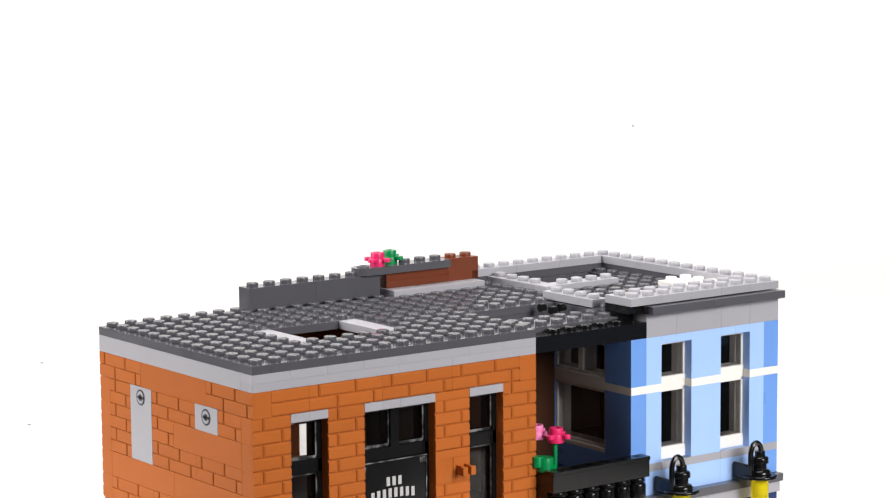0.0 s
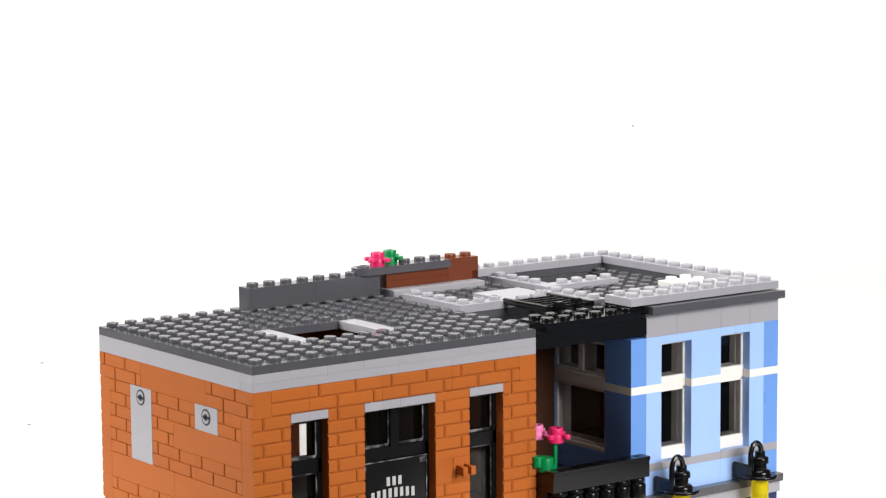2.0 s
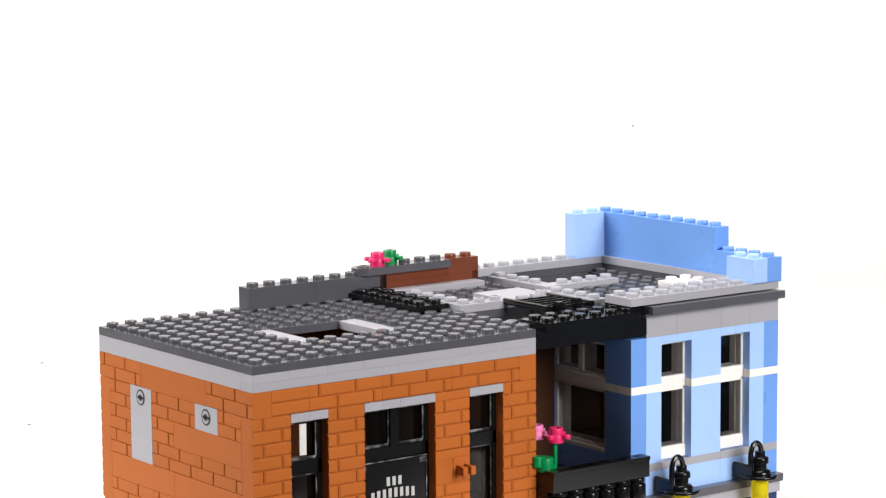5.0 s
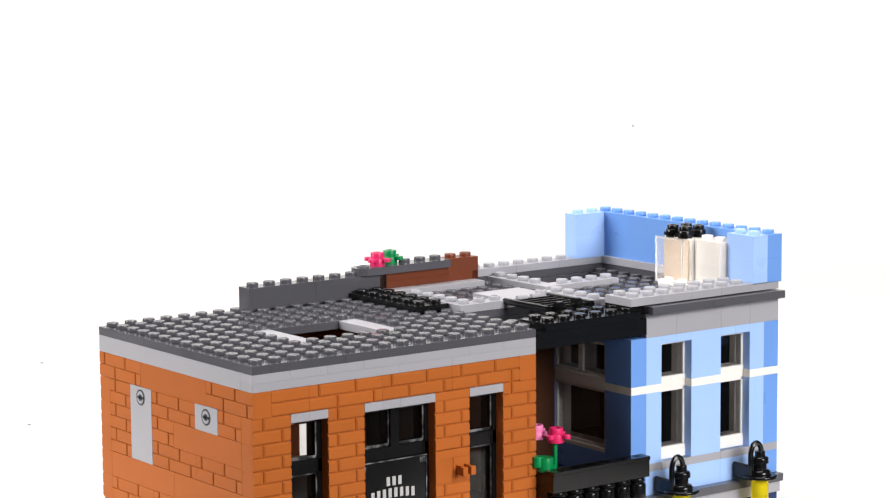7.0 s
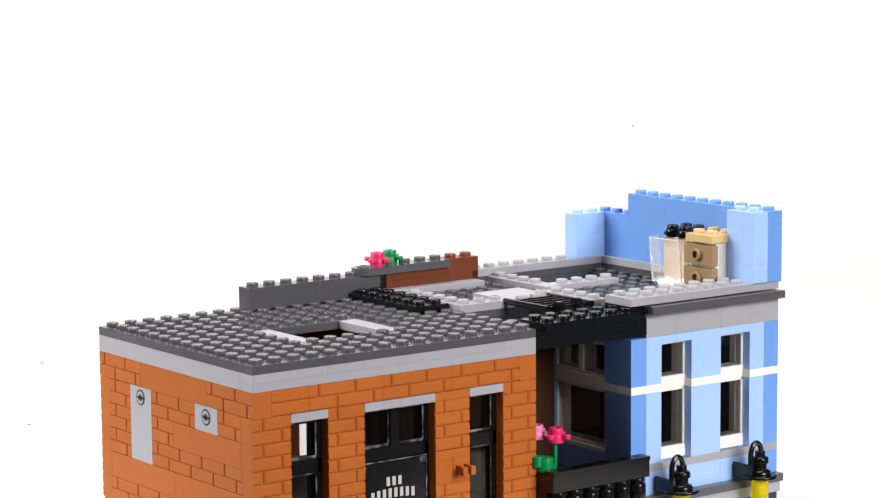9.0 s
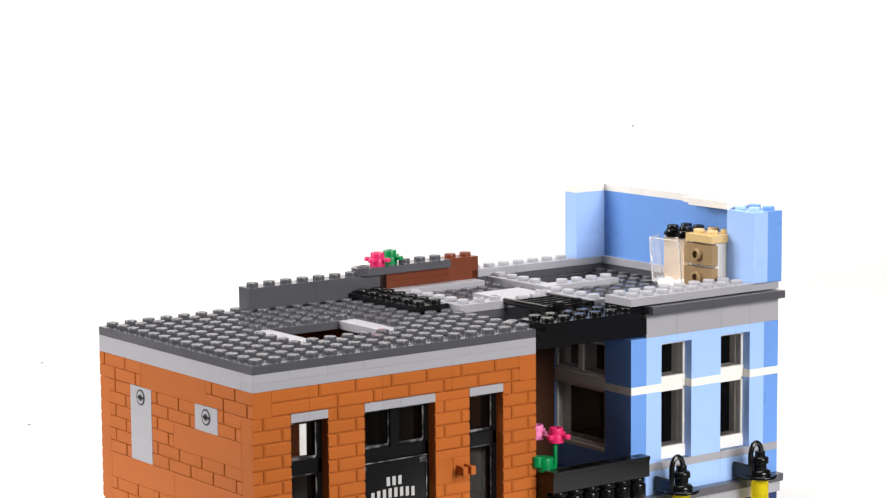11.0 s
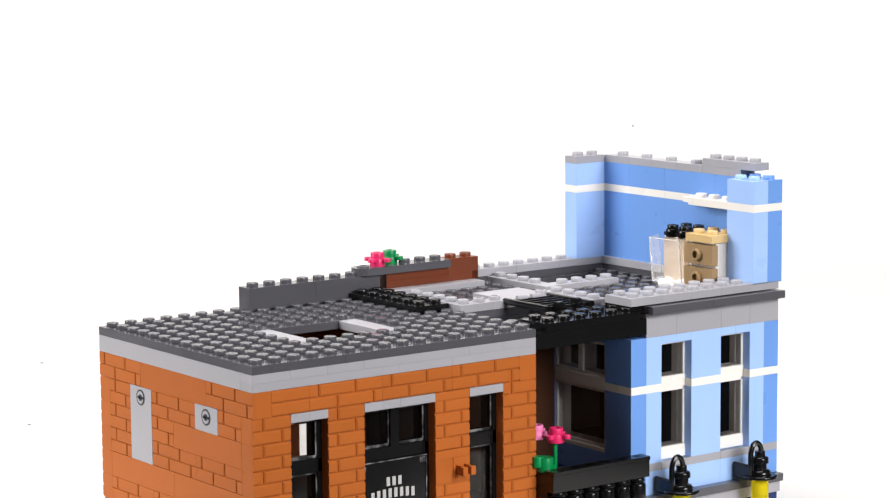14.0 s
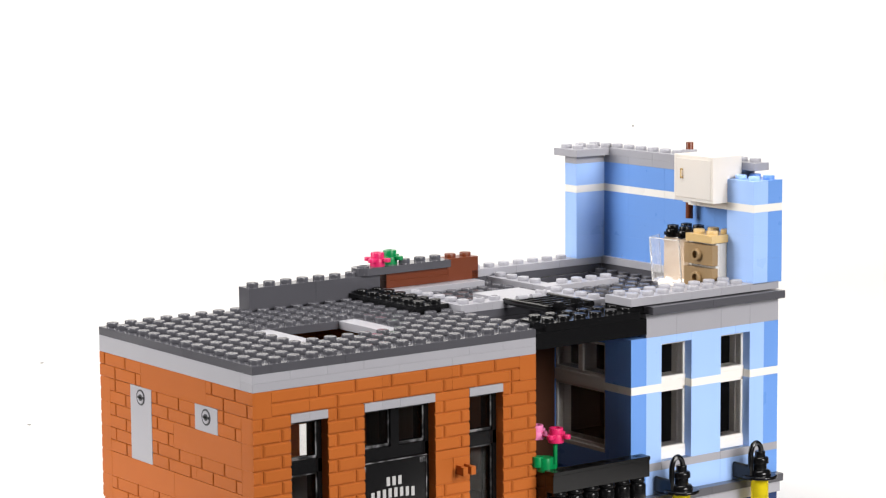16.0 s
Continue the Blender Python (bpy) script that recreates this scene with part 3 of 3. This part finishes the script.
    part("well", bm, DGREY, deck)
    # rim
    rim = "light grey rim plate"
    for y, d in ((2, 4), (6, 4), (10, 3)):
        brick("plate", 31, y, 1, 1, d, 1, LGREY, deck, True, rim)
    for x, w in ((22, 3), (25, 3), (28, 3)):
        brick("plate", x, 13, 1, w, 1, 1, LGREY, deck, True, rim)
    for x, w in ((22, 2), (24, 2), (26, 2), (28, 2), (30, 2)):
        brick("plate", x, 0, 1, w, 2, 1, LGREY, deck, True, rim)
    brick("plate", 23, 9, 0, 1, 4, 1, LGREY, deck, True, rim)
    brick("plate", 23, 8, 0, 1, 1, 1, LGREY, deck, False, rim)
    brick("plate", 24, 8, 0, 4, 1, 1, LGREY, deck, True, rim)
    brick("plate", 22, 3, 0, 1, 4, 1, LGREY, deck, True, rim)
    brick("plate", 29, 2, 0, 2, 4, 1, WHITE, deck, True, "cream white studded plate")
    return house


def lantern(x):
    lamp = thing("wall_lantern", "black hanging wall lantern with clear yellow glass", "toy lantern", "lanterns on the facade", (x * U, -1.3 * U, -22.3 * P))
    bm = bmesh.new()
    add_rod(bm, (0, 0, 0), 0.0072, 0.0012, n=20, rim=0.0005)
    add_rod(bm, (0, 0, 0.0011), 0.0046, 0.0022, n=16, rim=0.0014)
    part("shade", bm, BLACK, lamp)
    bm = bmesh.new()
    add_rod(bm, (0, 0, 0.0032), 0.0028, 0.0028, n=14)
    add_rod(bm, (0, 0, 0.006), 0.0036, 0.0026, n=14, rim=0.0009)
    add_rod(bm, (0, 0, 0.0085), 0.0022, 0.0024, n=12)
    part("neck", bm, BLACK, lamp)
    bm = bmesh.new()
    rings = []
    for k in range(13):
        a = math.pi * k / 12
        c = Vector((-0.0022 + 0.0030 * math.cos(a), 0, 0.0095 + 0.0050 * math.sin(a)))
        out = Vector((math.cos(a), 0, math.sin(a)))
        rings.append([bm.verts.new(c + (out * math.cos(q) + Vector((0, 1, 0)) * math.sin(q)) * 0.0011)
                      for q in [2 * math.pi * i / 8 for i in range(8)]])
    for p, q in zip(rings, rings[1:]):
        for i in range(8):
            bm.faces.new((p[i], q[i], q[(i + 1) % 8], p[(i + 1) % 8]))
    bm.faces.new(rings[0])
    bm.faces.new(rings[-1][::-1])
    part("hook", bm, BLACK, lamp)
    bm = bmesh.new()
    add_box(bm, (-0.0060, -0.001, -0.001), (-0.0042, 0.0102, 0.0055), 0.0006)
    add_rod(bm, (-0.0052, 0, 0.0045), 0.0011, 0.0052, n=10)
    part("bracket", bm, BLACK, lamp)
    bm = bmesh.new()
    add_rod(bm, (0, 0, -0.0125), 0.0036, 0.0125, n=16)
    part("glass", bm, YELLOW, lamp, "clear yellow glass")
    return lamp


# ------------------------------------------------------------------ pieces that are put on during the clip
MOVES = []                    # thing, second, place
TRAY = Vector((0.55, -0.29, FLOOR * P))


def tray_place():
    """The next free spot on the table where loose pieces wait."""
    k = len(MOVES)
    side, away = Vector((0.805, -0.593, 0)), Vector((0.593, 0.805, 0))
    return TRAY + side * (0.05 * (k % 12)) + away * (0.1 * (k // 12) - 0.35)


def loose(ob, t, x, y, z):
    MOVES.append((ob, t, (x * U, y * U, z * P), tray_place()))
    return ob


def loose_brick(t, name, x, y, z, w, d, h, material, label, studded=True, group="", category="toy brick"):
    ob = new(name, piece_mesh(w, d, h, material, studded))
    tagged(ob, label, category, group)
    return loose(ob, t, x, y, z)


def top_storey():
    x, z = 31 + DX, DZ
    blue = "medium blue brick of the upper side wall"
    pale = "pale blue brick of the corner pillar"
    end = "pale blue brick of the back wall end"
    g = "upper storey bricks"
    for base, times in ((2, (2.6, 2.88, 3.2, 3.42)), (5, (5.1, 4.8, 4.5, 4.15)), (8, (8.2, 8.8, 8.97, 9.25)), (12, (11.7, 12.25, 12.47, 12.72))):
        for (y, d), t in zip(((0, 4), (4, 4), (8, 3), (11, 3)), times):
            lift = DZ if base == 2 else 0.0
            loose_brick(t, "brick", x, y, base + z - lift, 1, d, 3 + lift, BLUE, blue, True, g)
    for base, t in ((2, 2.42), (5, 5.35), (8, 8.52), (12, 11.95)):
        lift = DZ if base == 2 else 0.0
        loose_brick(t, "brick", 30 + DX, 0, base + z - lift, 1, 2, 3 + lift, SKY, pale, True, g)
    for base, t in ((2, 3.72), (5, 3.98), (8, 9.6), (12, 13.05)):
        lift = DZ if base == 2 else 0.0
        loose_brick(t, "brick", 29 + DX, 13, base + z - lift, 2, 1, 3 + lift, SKY, end, True, g)
    # white band
    w = "white trim plate of the upper storey"
    loose_brick(9.9, "plate", 29 + DX, 13, 11 + z, 2, 1, 1, WHITE, w, False, g, "toy plate")
    for y, d, t in ((8, 6, 10.2), (2, 6, 10.5)):
        loose_brick(t, "plate", x, y, 11 + z, 1, d, 1, WHITE, w, False, g, "toy plate")
    loose_brick(10.8, "plate", 30 + DX, 2, 11 + z, 1, 3, 1, WHITE, "white studded shelf plate on the blue wall", True, g, "toy plate")
    loose_brick(11.42, "plate", 30 + DX, 0, 11 + z, 2, 2, 1, WHITE, w, False, g, "toy plate")
    bm = bmesh.new()
    box(bm, 0.5, 0.0, 0.15, 1, 0.25, 0.85)
    box(bm, 0.3, 0.2, 0.15, 0.45, 0.75, 0.85)
    box(bm, 0.75, 0.2, 0.15, 0.9, 0.75, 0.85)
    clip = new("clip", mesh_of(bm, "clip", WHITE))
    loose(tagged(clip, "small white clip at the end of the shelf plate", "toy clip"), 10.82, 30 + DX, 5, 11 + z)
    # grey coping
    c = "light grey coping plate on the wall top"
    bm = bmesh.new()
    add_box(bm, (GAP, GAP, 0), (U - GAP, 2 * U - GAP, P - GAP))
    studs(bm, 0, 0.5, 1, 1.5, 1)
    jumper = mesh_of(bm, "jumper", LGREY)
    for y, t in ((11, 13.36), (7, 13.37), (3, 13.38), (9, 13.6), (5, 13.61)):
        ob = tagged(new("plate", jumper), "light grey coping plate with a single stud", "toy plate", g)
        loose(ob, t, x, y, 15 + z)
    loose_brick(13.84, "plate", x, 2.05, 15 + z, 1, 0.95, 1, LGREY, c, False, g, "toy plate")
    loose_brick(13.34, "plate", 29 + DX, 13, 15 + z, 2, 1, 1, LGREY, c, True, g, "toy plate")
    for y, d, t in ((1, 4, 13.87), (5, 4, 14.14), (9, 4, 14.15)):
        loose_brick(t, "plate", x, y, 16 + z, 1, d, 1, LGREY, c, True, g, "toy plate")
    loose_brick(14.4, "plate", 28.7 + DX, 12.6, 16 + z, 3, 2, 1, LGREY, "light grey projecting coping plate at the wall end", True, g, "toy plate")


def kitchen():
    # stove
    stove = thing("stove", "white toy stove with a tan oven", "toy stove")
    bm = bmesh.new()
    box(bm, 0.35, 0, 0, 2, 2, 6)
    part("body", bm, MILK, stove)
    bm = bmesh.new()
    box(bm, 0.29, 0.04, 0.05, 0.36, 1.96, 5.92, 0.0002)
    part("oven", bm, OVEN, stove, "tan oven back seen through the clear front")
    loose(stove, 5.65, 29.1, 4.0, 1)
    glass = thing("oven_glass", "clear plastic oven front, slightly ajar", "toy panel")
    bm = bmesh.new()
    box(bm, 0, 0, 0, 0.08, 2.1, 6)
    box(bm, 0.08, 0, 0, 0.75, 0.08, 6)
    box(bm, 0.08, 2.02, 0, 0.75, 2.1, 6)
    box(bm, 0.08, 0.08, 0, 0.75, 2.02, 0.3)
    part("panel", bm, CLEAR, glass).visible_shadow = False
    # edge highlights of the clear panel, added as thin whitish strips
    bm = bmesh.new()
    for ya, yb in ((0.0, 0.05), (2.05, 2.1)):
        box(bm, -0.015, ya, 0, -0.002, yb, 6, 0)
    box(bm, -0.015, 0.05, 5.85, -0.002, 2.05, 6, 0)
    part("rim", bm, EDGE_GLINT, glass, "whitish strips added for the bright edges of the clear panel").visible_shadow = False
    loose(glass, 5.95, 28.95, 4.05, 1.05)
    # cups
    cup = None
    spots = ((29.6, 5.5, 6.05), (29.6, 4.55, 6.1), (30.55, 5.5, 6.15), (30.55, 4.55, 6.36))
    for cx, cy, t in spots:
        c = thing("saucepan", "small black round pan on the stove", "toy pan", "pans on the stove")
        bm = bmesh.new()
        add_rod(bm, (0, 0, 0), 0.0030, 0.0032, n=16)
        add_rod(bm, (0, 0, 0.0031), 0.0024, 0.0019, n=16, hollow=0.0015)
        part("pot", bm, BLACK, c)
        bm = bmesh.new()
        add_box(bm, (-0.0044, -0.0008, 0.001), (-0.0026, 0.0008, 0.0024))
        part("handle", bm, BLACK, c)
        loose(c, t, cx, cy, 7)
    # drawers
    d1 = "white brick of the kitchen drawer unit"
    loose_brick(6.66, "brick", 29.75, 2.02, 1, 1.25, 1.95, 3, MILK, d1)
    loose_brick(6.95, "brick", 29.75, 2.02, 4, 1.25, 1.95, 3, MILK, d1)
    for z, t in ((1.0, 7.22), (4.0, 7.46)):
        s = thing("stud_brick", "white brick with two hollow side studs", "toy brick")
        bm = bmesh.new()
        box(bm, 0, 0, 0, 0.3, 1.95, 2.95)
        part("body", bm, MILK, s)
        for y in (0.5, 1.45):
            bm = bmesh.new()
            add_rod(bm, (0.01 * U, y * U, 1.5 * P), 0.0024, -0.0017, "x", hollow=0.0014)
            part("stud", bm, MILK, s)
        loose(s, t, 29.44, 2.02, z)
    for z, t in ((1.1, 7.74), (4.1, 7.76)):
        s = thing("drawer", "dark tan drawer front with a round hollow knob", "toy drawer", "kitchen drawers")
        bm = bmesh.new()
        box(bm, 0, 0, 0, 0.42, 2.15, 2.62)
        part("front", bm, DTAN, s)
        bm = bmesh.new()
        add_rod(bm, (0.01 * U, 1.1 * U, 1.3 * P), 0.0025, -0.0017, "x", hollow=0.0016)
        part("knob", bm, DTAN, s)
        loose(s, t, 29.05, 1.86, z)
    loose_brick(7.95, "plate", 29.05, 1.9, 7, 2, 2.0, 1, TAN, "tan studded worktop plate on the drawers", True, "", "toy plate")
    # pole with tubes
    bm = bmesh.new()
    add_rod(bm, (0, 0, 0), 0.0016, 10.1 * P, n=14)
    rod = tagged(new("pole", mesh_of(bm, "pole", BROWN)), "thin reddish brown pole held by a white clip", "toy pole")
    loose(rod, 14.62, 30.75, 5.5, 9.2)
    bm = bmesh.new()
    add_rod(bm, (0, 0, 0), 0.0032, 0.35 * P, n=16)
    add_rod(bm, (0, 0, 0.3 * P), 0.0026, 2.3 * P, n=16)
    tube = tagged(new("collar", mesh_of(bm, "collar", LGREY)), "light grey collar on the brown pole", "toy tube")
    loose(tube, 14.7, 30.75, 5.5, 12.6)
    bm = bmesh.new()
    add_rod(bm, (0, 0, 0), 0.0040, 5.1 * P, n=20)
    tube = tagged(new("tube", mesh_of(bm, "tube", BROWN)), "reddish brown round tube on the pole", "toy tube")
    loose(tube, 14.93, 30.75, 5.5, 12.7)
    bm = bmesh.new()
    add_rod(bm, (0, 0, 0), 0.0031, 0.55 * P, n=16)
    ring = tagged(new("collar", mesh_of(bm, "collar", LGREY)), "light grey ring on top of the brown tube", "toy tube")
    loose(ring, 14.95, 30.75, 5.5, 17.8)
    # wall cabinet
    cab = thing("wall_cabinet", "milky white wall cabinet box with a warm shaded inside", "toy cabinet")
    bm = bmesh.new()
    box(bm, 0, 0, 0, 2, 0.16, 6)
    box(bm, 0, 2.84, 0, 2, 3, 6)
    box(bm, 0, 0.16, 0, 2, 2.84, 0.4)
    box(bm, 0, 0.16, 5.6, 2, 2.84, 6)
    box(bm, 1.8, 0.16, 0.4, 2, 2.84, 5.6)
    part("body", bm, MILK, cab)
    loose(cab, 15.2, 29.2, 1.98, 12.12)
    bm = bmesh.new()
    box(bm, 0, 0, 0.2, 0.15, 0.3, 4.6)
    hinge = tagged(new("hinge", mesh_of(bm, "hinge", DGREY)), "dark grey hinge pin inside the open cabinet", "toy hinge")
    loose(hinge, 15.45, 29.32, 2.2, 12.6)
    door = thing("cabinet_door", "white cabinet door with a small bar handle", "toy door")
    bm = bmesh.new()
    box(bm, 0, 0, 0, 0.12, 2.66, 5.18, 0.0003)
    part("leaf", bm, MILK, door)
    bm = bmesh.new()
    add_box(bm, (-0.0010, 2.13 * U, 2.5 * P), (-0.0006, 2.21 * U, 3.8 * P))
    for q in (2.5, 3.55):
        add_box(bm, (-0.0010, 2.12 * U, q * P), (0.0001, 2.22 * U, (q + 0.25) * P), 0.0001)
    part("handle", bm, TAN, door, "small bar handle")
    loose(door, 15.72, 29.17, 2.15, 12.53)


def roof_pieces():
    c = "light grey plate laid on the dark roof"
    loose_brick(0.68, "plate", 16, 6, 0, 1, 1, 1, LGREY, c, True, "", "toy plate")
    loose_brick(0.7, "plate", 16, 7, 0, 1, 4, 1, LGREY, c, True, "", "toy plate")
    for x, t in ((17, 0.69), (18, 0.72), (21, 0.85)):
        ob = tagged(new("plate", piece_mesh(1, 1, 1, LGREY, True, 0.0015)), "light grey plate with a hollow stud on the roof", "toy plate", "hollow stud plates")
        loose(ob, t, x, 6, 0)
    loose_brick(1.12, "tile", 19, 6, 0, 2, 1, 1, LGREY, "smooth light grey tile on the roof", False, "", "toy tile")
    loose_brick(1.12, "tile", 19, 7, 0, 3, 2, 1, LGREY, "smooth light grey tile on the roof", False, "", "toy tile")
    # ladder hatch
    hatch = thing("grille", "black ladder grille lying over the roof hatch", "toy grille")
    for x in (0.0, 2.8):
        bm = bmesh.new()
        add_rod(bm, (x * U, 0, 0), 0.0014, 3.5 * U, "y", n=12)
        part("rail", bm, BLACK, hatch)
    bm = bmesh.new()
    add_rod(bm, (0, 0, 0), 0.0007, 2.8 * U, "x", n=8)
    bar = mesh_of(bm, "bar", BLACK)
    for k in range(6):
        ob = new("bar", bar)
        ob.location = (0, (0.3 + k * 0.56) * U, 0)
        ob.parent = hatch
    loose(hatch, 1.3, 18.85, 2.6, 0.85)
    for k, (x, y) in enumerate(((19.25, 2.45), (20.75, 2.9))):
        bm = bmesh.new()
        add_rod(bm, (0, 0, 0), 0.0023, 0.0030, "x", n=14, rim=0.0005)
        add_rod(bm, (0.0015, 0, -0.0038), 0.0012, 0.004, n=10)
        ob = tagged(new("clip_bar", mesh_of(bm, "clip_bar", BLACK)), "short black clip bar at the hatch edge", "toy bar", "hatch clips")
        loose(ob, 1.05 + 0.1 * k, x, y, 1.05)
    for x in (19.4, 20.3):
        bm = bmesh.new()
        add_rod(bm, (0, 0, 0), 0.0012, 0.0050, "x", n=14)
        add_box(bm, (0.0010, 0.0, -0.0012), (0.0046, 0.0022, 0.0), 0.0002)
        ob = tagged(new("clip", mesh_of(bm, "clip", LGREY)), "small light grey clip holding the grille", "toy clip", "grille clips")
        loose(ob, 1.14, x, 5.8, 1.12)
    loose_brick(1.66, "plate", 16.6, -0.02, -0.55, 6, 2, 1, BLACK, "black studded plate on the canopy", True, "", "toy plate")
    loose_brick(2.13, "plate", 14, 7, 0, 2, 6, 1, BLACK, "black studded plate on the roof", True, "", "toy plate")


def motions():
    for ob, t, place, wait in MOVES:
        a, b = Matrix.Translation(wait), Matrix.Translation(place)
        f = 1 / FPS
        rows = [(0.0, a), (t - 2 * f, a), (t - f, a), (t, b), (t + f, b)]
        if ob.name.startswith("oven_glass"):
            ajar = Matrix.Translation(Vector(place) + Vector((0.0004, 0.0006, 0))) @ pose(0, 0, 0, 0, -6, 6)
            rows += [(7.60, b), (7.66, b), (7.78, ajar), (7.84, ajar), (16.0, ajar)]
        else:
            rows += [(16.0, b)]
        walk(ob, rows)
    for ob, t, lift in SHIFTS:
        a, b, f = Matrix.Identity(4), Matrix.Translation((0, 0, lift)), 1 / FPS
        walk(ob, [(0.0, a), (t - 2 * f, a), (t - f, a), (t, b), (t + f, b), (16.0, b)])


backdrop()
table()
dust()
studio()
orange_house()
middle_bay()
blue_house()
roof_things()
for lx in (24.2, 29.55):
    lantern(lx)
roof_pieces()
top_storey()
kitchen()
motions()
